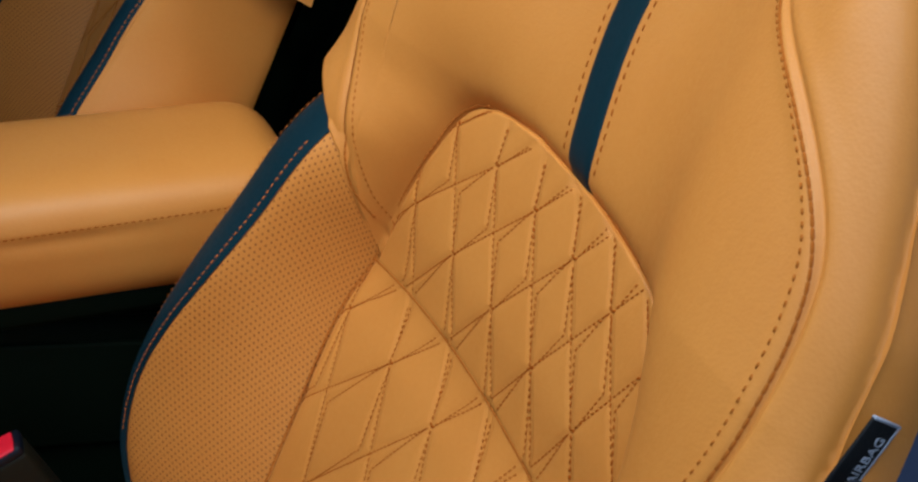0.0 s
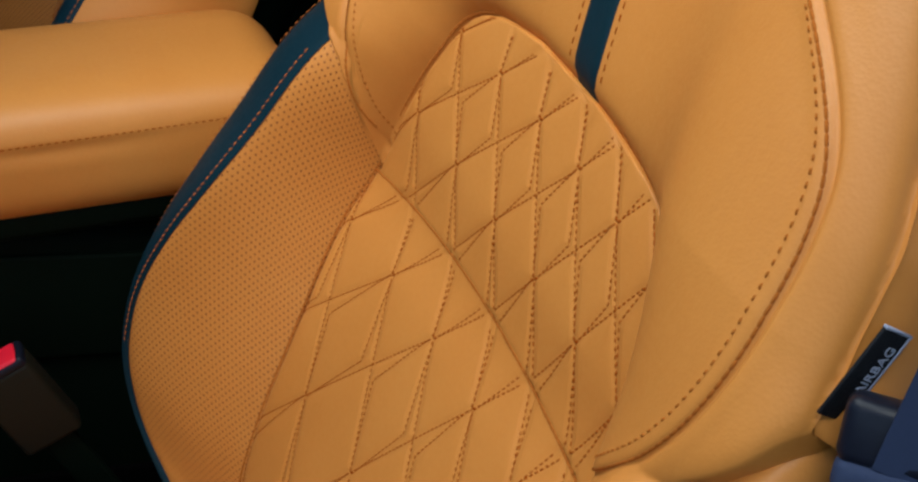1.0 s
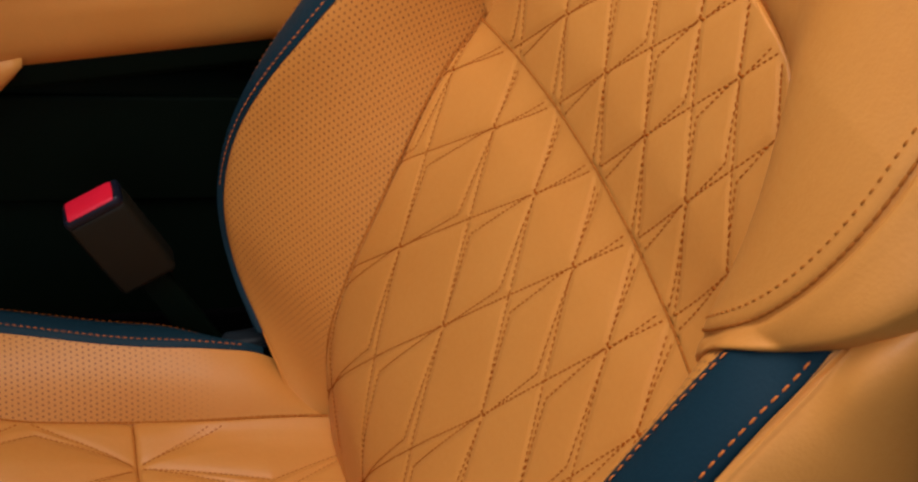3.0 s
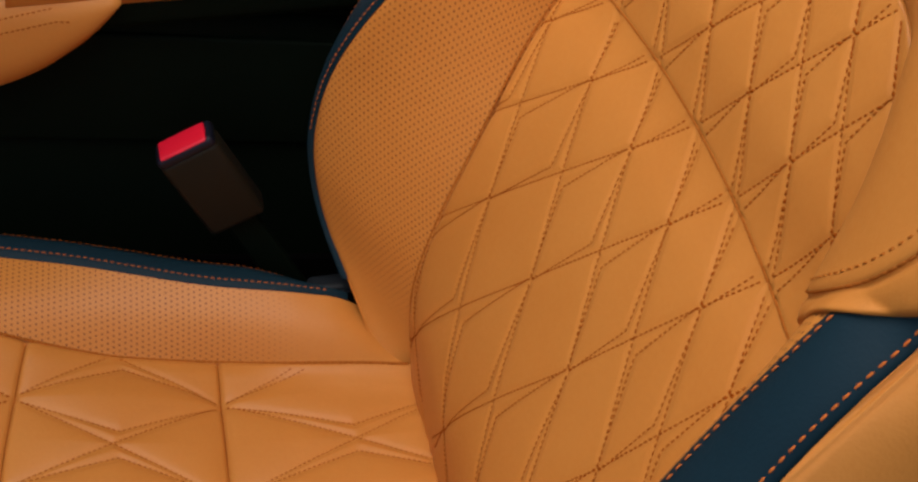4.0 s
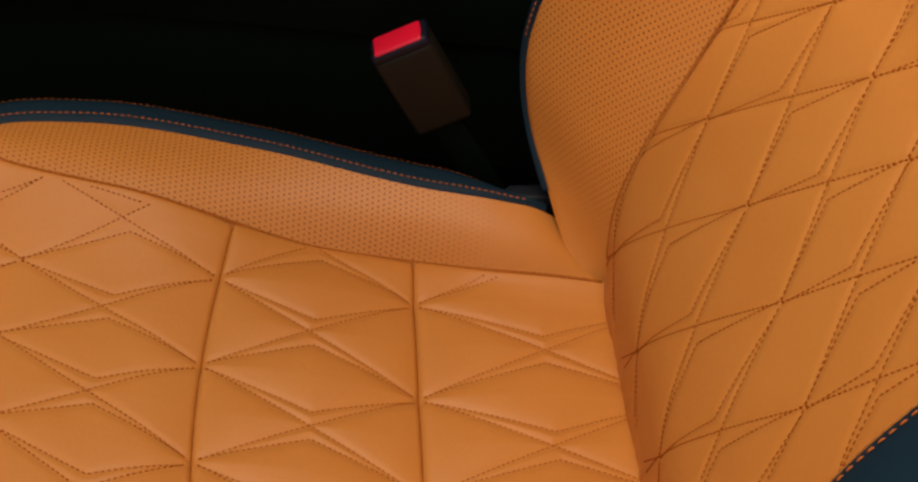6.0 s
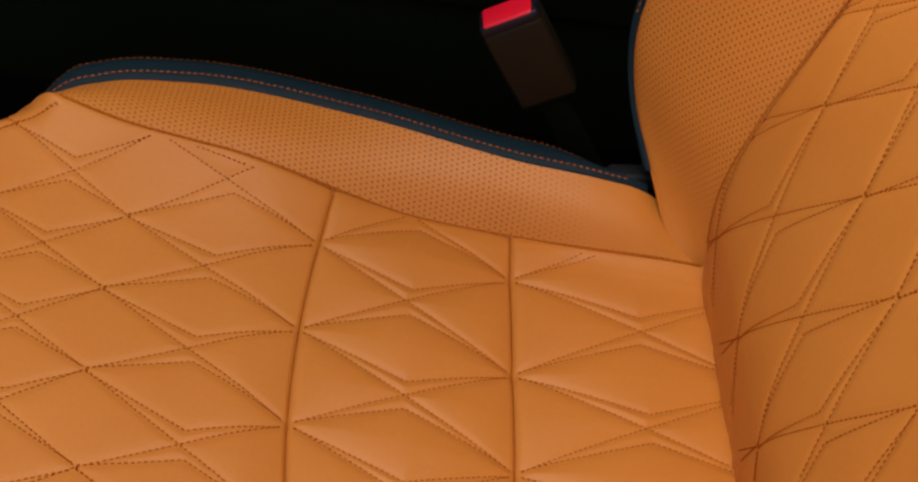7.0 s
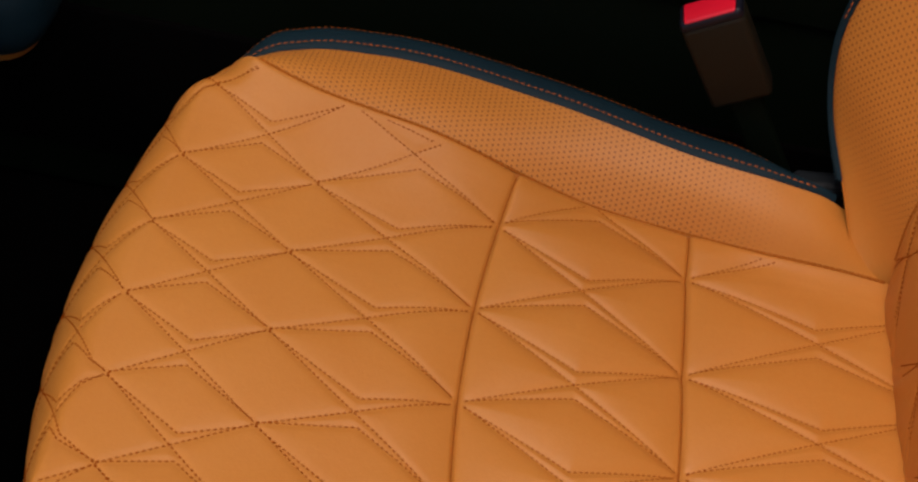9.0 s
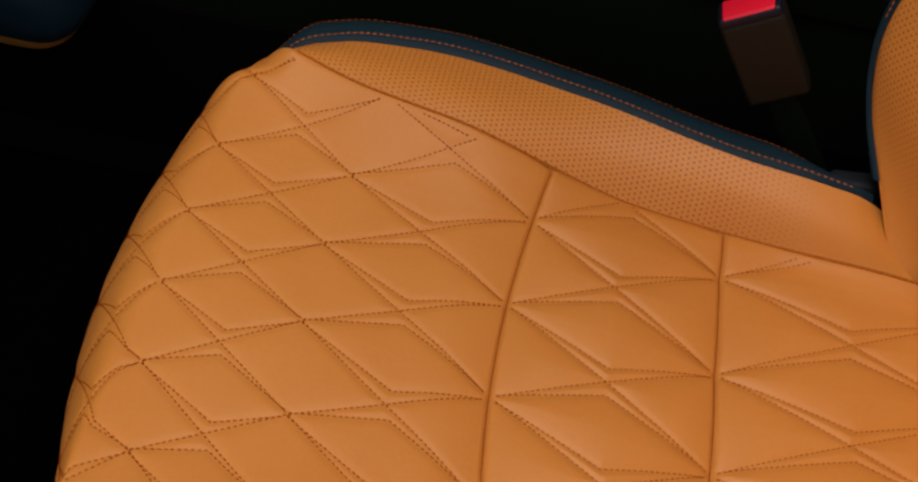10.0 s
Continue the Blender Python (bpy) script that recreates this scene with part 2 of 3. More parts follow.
LOW_OUTER = [(0, 0.318), (0.14, 0.318), (0.165, 0.333), (0.1987, 0.3630), (0.208, 0.3725), (0.23, 0.3925), (0.244, 0.4075), (0.2545, 0.421), (0.2595, 0.4305), (0.263, 0.441), (0.2665, 0.4526), (0.3, 0.48)]
LOW_INNER = [(0, 0.32), (0.15, 0.3205), (0.182, 0.3225), (0.1895, 0.328), (0.1901, 0.3358), (0.1906, 0.3528), (0.1918, 0.370), (0.1968, 0.3852), (0.205, 0.394), (0.212, 0.399), (0.228, 0.411), (0.25, 0.425), (0.3, 0.45)]
BOLSTER_TOP = [(0, 0.322), (0.17, 0.336), (0.31, 0.353), (0.49, 0.370), (0.73, 0.385), (1.06, 0.397), (1.5, 0.414), (2.0, 0.432), (4.0, 0.46)]
SEAM_V = 0.328


def mid_u(v):
    """The quilted middle sits a little towards the console higher up."""
    return curve(MID_U, v)


def seam_v(u):
    return SEAM_V + 0.0038 - 0.045 * u - 0.5 * u * u


def pan(u, v):
    """The quilted middle's height, without its quilting: slightly dished across."""
    return curve(N_MID, v) + 0.25 * u * u * ease(v, 0.3, 0.45) + 0.05 * u * u


BACK_ROWS = [
    (-0.10, 0.0, -0.001, -0.038, 0.096, -0.004),
    (0.034, 0.001, -0.002, -0.035, 0.0905, -0.005),
    (0.1806, 0.0042, -0.0037, -0.0321, 0.0842, -0.0055),
    (0.2900, -0.0006, -0.00175, -0.0293, 0.0689, -0.00325),
    (0.3763, -0.0036, 0.0, -0.0264, 0.0588, -0.0016),
    (0.4417, -0.0032, -0.0003, -0.0244, 0.0526, -0.0014),
    (0.5040, -0.0070, -0.0012, -0.0130, 0.0395, -0.0004),
]
BACK_LINES = quilt(BACK_ROWS, range(-3, 5))


def pan_quilted(u, v):
    d = near_lines(u, v, BACK_LINES)
    n = pan(u, v) - 0.0007 * np.exp(-((d / 0.0024) ** 2)) + 0.0008 * (1 - np.exp(-d / 0.010))
    s = np.abs(v - seam_v(u))
    n = n + np.where(v > seam_v(u), -0.0009 * np.exp(-s / 0.005) - 0.0007 * np.exp(-s / 0.03), 0.0)
    edge = curve(HALF_IN, v) - np.abs(u - mid_u(v))
    high = np.where(u > 0, ease(v, 0.33, 0.40), 0.0)
    return n - (0.013 - 0.009 * high) * np.exp(-np.clip(edge, 0, 1) / (0.0036 - 0.0018 * high))


def on_pan(u, v):
    return back(u, v, pan_quilted(np.asarray(u), np.asarray(v)))


def outline(u, v):
    """Half the shoulder's width at a height; the side towards the console is cut differently."""
    return np.where(np.asarray(u) < 0, curve(OUTLINE_INNER, v), curve(OUTLINE, v))


def shoulder_low(u):
    """Where the smooth shoulder panel ends above the side bolsters."""
    u = np.asarray(u, float)
    inner = np.interp(-u, *np.array(LOW_INNER).T)
    return np.where(u < 0, inner, curve(LOW_OUTER, np.abs(u)))


RIM_V = np.concatenate([np.linspace(0.30, 0.43, 14), 0.43 + 0.046 * np.sin(np.linspace(0, 1, 16) * np.pi / 2)[1:]])
RIM = np.concatenate([np.stack([mid_u(RIM_V) - curve(HALF_IN, RIM_V), RIM_V], 1), np.stack([mid_u(RIM_V) + curve(HALF_IN, RIM_V), RIM_V], 1)[-2::-1]])


def line_off(q, a, v):
    """Signed distance from a line of points, positive on its right-hand side."""
    best, sign = np.full(np.shape(a), 9.0), np.ones(np.shape(a))
    for (ax, ay), (bx, by) in zip(q[:-1], q[1:]):
        dx, dy = bx - ax, by - ay
        s = np.clip(((a - ax) * dx + (v - ay) * dy) / (dx * dx + dy * dy), 0, 1)
        d = np.hypot(a - ax - s * dx, v - ay - s * dy)
        side = np.where((v - ay) * dx - (a - ax) * dy > 0, -1.0, 1.0)
        take = d < best
        best, sign = np.where(take, d, best), np.where(take, side, sign)
    return best * sign


def shoulder_n(u, v):
    a = np.abs(u)
    b = np.abs(u + 0.012)
    d = -line_off(RIM, u, v)
    edge = curve(N_MID, np.minimum(v, 0.476)) + 0.006 * ease(b, 0.05, 0.15)
    amp = 0.013 + 0.043 * ease(a, 0.03, 0.19)
    n = edge - 0.007 + amp * (1 - np.exp(-np.maximum(d, 0) / (0.046 - 0.023 * ease(a, 0.08, 0.17) * np.where(u < 0, 1 - 0.85 * ease(v, 0.40, 0.46), 1.0)))) + 0.006 * (1 - np.exp(-np.maximum(d, 0) / 0.004))
    n = np.where(d < 0, edge - 0.007 + np.maximum(d, -0.01), n)
    w = np.clip((a / outline(u, v) - 0.80) / 0.20, 0, 1)
    n = n - (0.006 + 0.018 * ease(v, 0.40, 0.48)) * (1 - np.sqrt(np.maximum(1 - w ** 2.4, 0)))
    s = np.where(u < 0, line_off(SEAM_INNER, a, v), line_off(SHOULDER_SEAM, a, v))
    n = n + 0.0007 * np.exp(-((s / 0.0038) ** 2)) - 0.0018 * np.exp(-(((s - 0.0055) / 0.0017) ** 2)) + 0.0006 * np.exp(-(((s - 0.011) / 0.004) ** 2))
    return n - 0.02 * ease(v, 0.6, 0.8)


SEAM_KNOTS = [(0.162, 0.3595), (0.180, 0.366), (0.200, 0.383), (0.217, 0.404), (0.229, 0.432), (0.2335, 0.467), (0.229, 0.510), (0.215, 0.540), (0.181, 0.571), (0.130, 0.601), (0.1, 0.63)]
_t = np.linspace(0, 10, 61)
SHOULDER_SEAM = np.stack([curve([(k, p[c]) for k, p in enumerate(SEAM_KNOTS)], _t) for c in (0, 1)], 1)
INNER_KNOTS = [(0.1795, 0.345), (0.1850, 0.3625), (0.1890, 0.385), (0.1950, 0.408), (0.204, 0.430), (0.214, 0.455), (0.220, 0.485), (0.214, 0.525), (0.181, 0.571), (0.130, 0.601), (0.1, 0.63)]
SEAM_INNER = np.stack([curve([(k, p[c]) for k, p in enumerate(INNER_KNOTS)], _t) for c in (0, 1)], 1)


def bolster_n(u, v):
    """Height of the side bolsters' front, for the panel that laps over them."""
    a, side = np.abs(u), np.sign(u)
    hw = curve(HALF_IN, v) - 0.003 + side * mid_u(v)
    n0 = pan(curve(HALF_IN, v), v) - 0.016
    cu, cn = curve(CREST_U, v) + np.where(u > 0, crest_out(v, 1), 0.0), curve(CREST_N, v)
    x = np.clip((a - hw) / np.maximum(cu - hw, 0.01), 0, 1)
    return n0 + (cn - n0) * x + 0.008 * np.sin(np.pi * x) - 0.1 * np.maximum(a - cu, 0) - 0.1 * np.maximum(a - cu - 0.034, 0) + 0.005 * np.sin(np.pi * np.clip((a - cu) / 0.036, 0, 1))


def panel_n(u, v):
    """The shoulder panel as sewn: lapped on to the bolsters along its lower edge."""
    n = shoulder_n(u, v) + 0.003
    off = np.where(u < 0, -line_off(np.array(LOW_INNER), np.abs(u), v), v - shoulder_low(u))
    lap = (1 - ease(off, 0.0, np.where(u < 0, 0.026, 0.022))) * ease(-line_off(RIM, u, v), -0.002, 0.004)
    n = n - np.where(u > 0, 0.004 * np.exp(-np.maximum(off, 0) / 0.007) * ease(np.abs(u), 0.20, 0.23), 0.0)
    return n + np.maximum(bolster_n(u, v) + 0.0025 - n, 0) * lap


def crest_out(v, side):
    return (0.005 if side > 0 else 0.0) * ease(v, 0.30, 0.38)


def strip_width(v, side):
    """The dark edge strip: broad high up on the console side, narrowing on the door side."""
    return 0.040 - 0.005 * ease(v, 0.28, 0.40) if side > 0 else 0.012 + 0.042 * ease(v, 0.08, 0.36)


def bolster_u(a, v, side):
    cu = curve(CREST_U, v) + crest_out(v, side)
    hw = curve(HALF_IN, v) - 0.003 + side * mid_u(v)
    wide = strip_width(v, side)
    return np.where(a < 1, hw + (cu - hw) * a, np.where(a < 2, cu + wide * (a - 1), cu + wide + 0.035 * np.minimum(a - 2, 1)))


def bolster(a, v, side):
    """Side bolster, a: 0 valley, 1 front crest, 2 outer edge of the dark strip, 3 side, 4 back edge."""
    hw, n0 = curve(HALF_IN, v) - 0.003 + side * mid_u(v), pan(curve(HALF_IN, v), v) - 0.016
    cu, cn = curve(CREST_U, v) + crest_out(v, side), curve(CREST_N, v)
    k = ease(v, -0.02, 0.12)
    wide = strip_width(v, side)
    cn = cn + (0.012 if side > 0 else 0.0) * ease(v, 0.385, 0.43) * ease(a, 1.2, 2.0)
    proud = (0.045 if side > 0 else 0.0) * ease(v, 0.33, 0.42)
    pts = [(hw, n0), (cu, cn), (cu + wide * k, cn - 0.004 * k), (cu + (wide + 0.022) * k, cn - 0.06 + proud), (cu + (wide + 0.016) * k, -0.045 + 0 * cn)]
    u, n = np.zeros(np.broadcast(a, v).shape), np.zeros(np.broadcast(a, v).shape)
    mid = 0.008 * np.sin(np.pi * np.clip(a, 0, 1)) * k
    for i in range(4):
        p0 = pts[max(i - 1, 1 if i else 0)]
        p1, p2, p3 = pts[i], pts[i + 1], pts[min(i + 2, 4)]
        s = a - i
        on = (s >= 0) & ((s < 1) | ((i == 3) & (s <= 1)))
        if i == 0:
            fu, fn = p1[0] + (p2[0] - p1[0]) * s, p1[1] + (p2[1] - p1[1]) * s
        else:
            m1u = 0.5 * (p2[0] - p0[0]) if i > 1 else 0.6 * (p2[0] - p1[0]) + 0.01 * k
            m1n = 0.5 * (p2[1] - p0[1]) if i > 1 else 0.012 * k
            m2u, m2n = 0.5 * (p3[0] - p1[0]), 0.5 * (p3[1] - p1[1])
            h = (2 * s**3 - 3 * s**2 + 1, s**3 - 2 * s**2 + s, -2 * s**3 + 3 * s**2, s**3 - s**2)
            fu = h[0] * p1[0] + h[1] * m1u + h[2] * p2[0] + h[3] * m2u
            fn = h[0] * p1[1] + h[1] * m1n + h[2] * p2[1] + h[3] * m2n
        u, n = np.where(on, fu, u), np.where(on, fn, n)
    n = n + mid
    return back(side * u, v, n)


def roll_edges(p, depth, width=0.004):
    """Press the outer rows of a sheet in, as leather rolls into a seam."""
    du, dv = np.gradient(p, axis=1), np.gradient(p, axis=0)
    nor = np.cross(du, dv)
    nor /= np.linalg.norm(nor, axis=2)[..., None] + 1e-12
    d = np.linalg.norm(du, axis=2)
    a = np.cumsum(d, 1)
    b = a[:, -1:] - a
    press = depth * (np.exp(-a / width) + np.exp(-b / width))
    return p, nor, press


def bolster_sheet(name, side, a0, a1, na, nv, v0, mat, parent, label, inset=0.0025):
    a = np.linspace(a0, a1, na)[None, :]
    q = np.linspace(0, 1, nv)[:, None]
    top = 0.36 + 0 * a
    for _ in range(24):
        top = 0.5 * top + 0.5 * (shoulder_low(side * bolster_u(a, top, side)) + 0.005)
    if side < 0:
        top = curve(BOLSTER_TOP, a) + 0.004
    top = top + ((0.56 if side > 0 else 0.47) - top) * ease(a, 2.0, 2.2)
    v = v0 + q * (top - v0)
    p = bolster(a + 0 * q, v + 0 * a, side)
    p, nor, press = roll_edges(p, inset)
    if side < 0:
        nor = -nor
    p = p - nor * press[..., None]
    return sheet(name, p, mat, parent, label, flip=side < 0)


car_seat = thing("car_seat", "tan quilted leather car seat with navy trim strips", "car seat", "front seats")


def build_backrest(seat):
    # quilted middle, two panels
    for name, low, high, label in (("lower_quilted_panel", None, seam_v, "tan leather panel quilted with rust thread"), ("upper_quilted_panel", seam_v, None, "tan leather panel quilted with rust thread")):
        w = np.linspace(-1, 1, 262)[None, :]
        if low is None:
            q = np.linspace(0, 1, 272)[:, None]
            u = w * 0.184 + 0 * q
            for _ in range(6):
                v = -0.05 + q * (seam_v(u) + 0.0499)
                u = mid_u(v) + w * curve(HALF_IN, v)
        else:
            q = np.linspace(0, 1, 120)[:, None]
            u = 0.17 * w + 0 * q
            for _ in range(6):
                v = seam_v(u) + 0.0001 + q * (0.4756 - seam_v(u))
                u = mid_u(v) + w * curve(HALF_IN, v)
        p = back(u, v, pan_quilted(u, v))
        ob = sheet(name, p, tan, seat, label)
        inside = (lambda x, y: (y < seam_v(x) - 0.002) & (np.abs(x - mid_u(y)) < curve(HALF_IN, y) - 0.004) & (y > -0.01)) if low is None else (
            lambda x, y: (y > seam_v(x) + 0.002) & (np.abs(x - mid_u(y)) < curve(HALF_IN, np.minimum(y, 0.4759)) - 0.005) & (y < 0.47))
        stitches("stitching", clip_lines(BACK_LINES, inside), on_pan, thread, ob)
    # sewn seams: dark strands laid along them as the shade in their creases
    vs = np.linspace(0.0, 0.470, 90)
    for side in (-1, 1):
        line = [(float(mid_u(v) + side * (curve(HALF_IN, v) + 0.0004)), float(v)) for v in vs]
        shade_cord("seam", line, lambda x, y: back(x, y, pan(np.asarray(x), np.asarray(y)) - 0.0034), seat, 0.0010)
    line = [(float(x), float(seam_v(x)) + 0.0006) for x in np.linspace(-0.185, 0.155, 50)]
    shade_cord("seam", line, lambda x, y: back(x, y, pan(np.asarray(x), np.asarray(y)) + 0.0002), seat, 0.0008)
    # smooth shoulder panel
    w = np.linspace(-1, 1, 520)[None, :]
    q = np.linspace(0, 1, 290)[:, None]
    w = np.sign(w) * (1 - (1 - np.abs(w)) ** 1.25)
    v = 0.34 + q * 0.46
    q = np.concatenate([[[0.0]], q[:-1] * 0.997 + 0.0006])
    q[-1] = 1.0
    for _ in range(3):
        u = w * outline(w, v)
        v = shoulder_low(u) + q * (0.80 - shoulder_low(u))
    n = panel_n(u, v)
    n[0] -= 0.020
    n[1] -= 0.0012
    eu, ev, en = u, v, n
    panel = sheet("shoulder_panel", back(u, v, n), tan, seat, "smooth tan leather shoulder panel with stitched piping seam")
    for k, path in ((-1, SEAM_INNER), (1, SHOULDER_SEAM)):
        line = [(k * (a - 0.0022), b + 0.0008) for a, b in path[3:]]
        stitches("stitching", [line], lambda x, y: back(x, y, panel_n(x, y)), seam_shade_and_thread, panel, length=0.0030, gap=0.0018)
        # dark strand in the groove beside the stitching, drawn as its shade
        line = [(k * (a + 0.0042), b - 0.0012) for a, b in path[3:]]
        shade_cord("seam", line, lambda x, y: back(x, y, panel_n(x, y) + 0.0004), seat, 0.0007)
    # dark stripe up the middle of the shoulder
    w = np.linspace(-1, 1, 15)[None, :]
    v = np.linspace(0.468, 0.80, 60)[:, None]
    lean = lambda h: -0.013 * ease(np.asarray(h, float), 0.47, 0.57)
    u = w * 0.0150 + lean(v)
    strip = back(u, v + 0 * w, shoulder_n(u, v + 0 * w) + 0.0045 - 0.003 * np.abs(w) ** 6)
    stripe = sheet("centre_stripe", strip, navy, seat, "navy leather stripe")
    for s in (-1, 1):
        stitches("stitching", [[(s * 0.0185 + float(lean(h)), float(h)) for h in np.linspace(0.482, 0.8, 40)]], lambda x, y: back(x, y, shoulder_n(x, y) + 0.003), thread, panel, length=0.0045, gap=0.002)
    for side in (-1, 1):
        bolster_sheet("perforated_bolster", side, 0.0, 1.0, 44, 100, -0.06, tan_holes, seat, "perforated tan leather bolster face")
        strip = bolster_sheet("navy_strip", side, 1.0, 2.0, 22, 80, 0.005, navy, seat, "navy leather edge strip")
        bolster_sheet("side_panel", side, 2.0, 4.0, 26, 60, -0.02, tan, seat, "plain tan leather side panel")
        for a in (1.14, 1.88):
            stitches("stitching", [[(a, 0.10), (a, 0.384 if a < 1.5 else 0.407)]], lambda x, y: bolster(x, y, side), thread_tan, strip, length=0.004, gap=0.0016, sign=side)
        # leather turned under the shoulder's lower edge and down its outer side
        c = -1 if side > 0 else 0
        keep = (side * eu[1] > 0.226)
        lu, lv, ln = (side * eu[1][keep])[:, None], ev[1][keep][:, None], en[1][keep][:, None]
        s = np.linspace(0, 1, 10)[None, :]
        under = back(side * (lu - 0.002 * s), lv + 0.006 * s, ln - 0.001 - 0.050 * s)
        sheet("side_panel", under, tan, seat, "plain tan leather side panel", flip=False)
        u, v, n = side * eu[1:, c][:, None], ev[1:, c][:, None], en[1:, c][:, None]
        u, v, n = u[::3], v[::3], n[::3]
        flare = 0.014 + 0.024 * (1 - ease(v, 0.42, 0.50))
        n = n * (1 - s) + s * -0.045 - 0.001 * np.exp(-s * 12)
        sheet("side_panel", back(side * (u + flare * np.sin(s * np.pi * 0.5) ** 0.7 - 0.0008), v - 0.02 * s * (1 - ease(v, 0.42, 0.5)), n), tan, seat, "plain tan leather side panel", flip=side < 0)
    # back shell
    w = np.linspace(-1, 1, 40)[None, :]
    v = np.linspace(-0.05, 0.8, 50)[:, None]
    u = w * np.where(v < 0.40, 0.262 + 0.03 * ease(v, 0.0, 0.1) - 0.03 * ease(v, 0.2, 0.35), curve(OUTLINE, v) + 0.012)
    sheet("back_shell", back(u, v + 0 * w, -0.044 - 0.08 * (1 - w ** 6) + 0 * v), black, seat, "black plastic back shell", flip=True)


# ---- the seat's cushion: across x, along s (y on top, wrapping down at the front) ----
TOP_Z = [(-0.56, 0.316), (-0.50, 0.3145), (-0.42, 0.309), (-0.36, 0.305), (-0.285, 0.296), (-0.21, 0.289), (-0.133, 0.284), (-0.03, 0.280), (0.05, 0.276), (0.12, 0.27)]
SEAM_X = [(-0.80, 0.238), (-0.56, 0.238), (-0.52, 0.233), (-0.49, 0.2205), (-0.465, 0.211), (-0.437, 0.2025), (-0.395, 0.195), (-0.345, 0.189), (-0.27, 0.187), (-0.2, 0.1852), (-0.135, 0.179), (-0.06, 0.1655), (0.013, 0.158), (0.12, 0.152)]
CUSHION_ROWS = [
    (-0.80, 0.007, 0.0035, -0.002, 0.0665, 0.0008),
    (-0.71, 0.007, 0.0035, -0.002, 0.0665, 0.0008),
    (-0.6150, 0.007, 0.0030, -0.002, 0.0665, 0.0008),
    (-0.5190, 0.0065, 0.0028, -0.0022, 0.0650, -0.0002),
    (-0.4212, 0.0064, 0.0036, 0.0010, 0.0712, 0.0020),
    (-0.2870, 0.0045, 0.0035, 0.0211, 0.0804, 0.0003),
    (-0.1330, 0.0, 0.0, 0.0358, 0.0783, -0.0038),
    (0.060, 0.0, 0.0, 0.035, 0.088, 0.0),
]
CUSHION_LINES = quilt(CUSHION_ROWS, range(-5, 5))
BEND, BEND_Z = -0.522, 0.15


def seam_front(x):
    return -0.2885 + 0.55 * (x + 0.02) ** 2


def seam_rear(x):
    return -0.133 + 0 * x


def cushion(x, s, quilted=True):
    x, s = np.broadcast_arrays(np.asarray(x, float), np.asarray(s, float))
    h = curve(SEAM_X, s)
    w = np.clip(np.abs(x) / h, 0, 1)
    bow = 0.040 - 1.0 * (x + 0.062) ** 2
    t = np.clip((BEND - s) / 0.19, 0, 1.35)
    ang = np.minimum(t, 1) * (np.pi / 2)
    y = np.where(s > BEND, s, BEND - (0.028 + bow) * np.sin(ang))
    z = np.where(s > BEND, curve(TOP_Z, s), 0.3150 - BEND_Z * (1 - np.cos(ang)) - np.maximum(t - 1, 0) * 0.19)
    rise = 0.030 * w ** 5 * ease(-s, 0.20, 0.36) * (1 - ease(-s, 0.52, 0.62)) + 0.008 * w ** 4 * ease(-s, 0.1, 0.25) * (1 - ease(-s, 0.52, 0.62))
    tuck = ease(w, 0.78, 1.0) ** 2 * ease(-s, 0.485, 0.55)
    z = z + rise - 0.055 * tuck + 0.028 * w ** 8 * ease(s, -0.22, 0.01)
    y = y + 0.012 * tuck
    d = near_lines(x, s, CUSHION_LINES)
    near = ease((1 - w) * h, 0.0, 0.018)
    soft = 1 + 2.2 * ease(s, -0.32, -0.25)
    off = near * (0.0011 * soft * (1 - np.exp(-d / 0.012)) - 0.0007 * np.exp(-((d / 0.0028) ** 2)))
    for seam in (seam_front, seam_rear):
        e = np.abs(s - seam(x))
        off = off - 0.0022 * np.exp(-((e / 0.0010) ** 2)) - np.where(s < seam(x), 0.0026 * np.exp(-e / 0.012), 0.0008 * np.exp(-e / 0.003) + 0.0018 * np.exp(-e / 0.0022))
    a, b = seam_front(x), seam_rear(x)
    side = ease((1 - w) * h, 0.0, 0.05)
    off = off + side * 0.0065 * np.sin(np.pi * np.clip((s - a) / (b - a), 0, 1)) ** 0.8
    off = off + side * 0.011 * (1 - np.exp(-np.maximum(s - b, 0) / 0.045)) + side * 0.003 * np.exp(-((s - a + 0.035) / 0.03) ** 2)
    off = off - 0.005 * np.exp(-(1 - w) * h / 0.0026)
    off = off if quilted else off * 0
    front = np.where(s > BEND, 0, ang)
    return np.stack([x, y - off * np.sin(front), z + off * np.cos(front)], -1)


CREST_X = [(-0.548, 0.205), (-0.525, 0.224), (-0.50, 0.236), (-0.462, 0.2495), (-0.40, 0.2590), (-0.262, 0.2480), (-0.128, 0.217), (-0.065, 0.207), (-0.03, 0.205), (0.0, 0.205), (0.06, 0.202)]
CREST_Z = [(-0.548, 0.258), (-0.525, 0.2895), (-0.51, 0.3105), (-0.49, 0.3292), (-0.46, 0.3362), (-0.40, 0.3382), (-0.26, 0.3347), (-0.13, 0.3335), (-0.065, 0.3345), (-0.036, 0.330), (-0.016, 0.319), (0.0056, 0.297), (0.027, 0.272), (0.06, 0.238)]


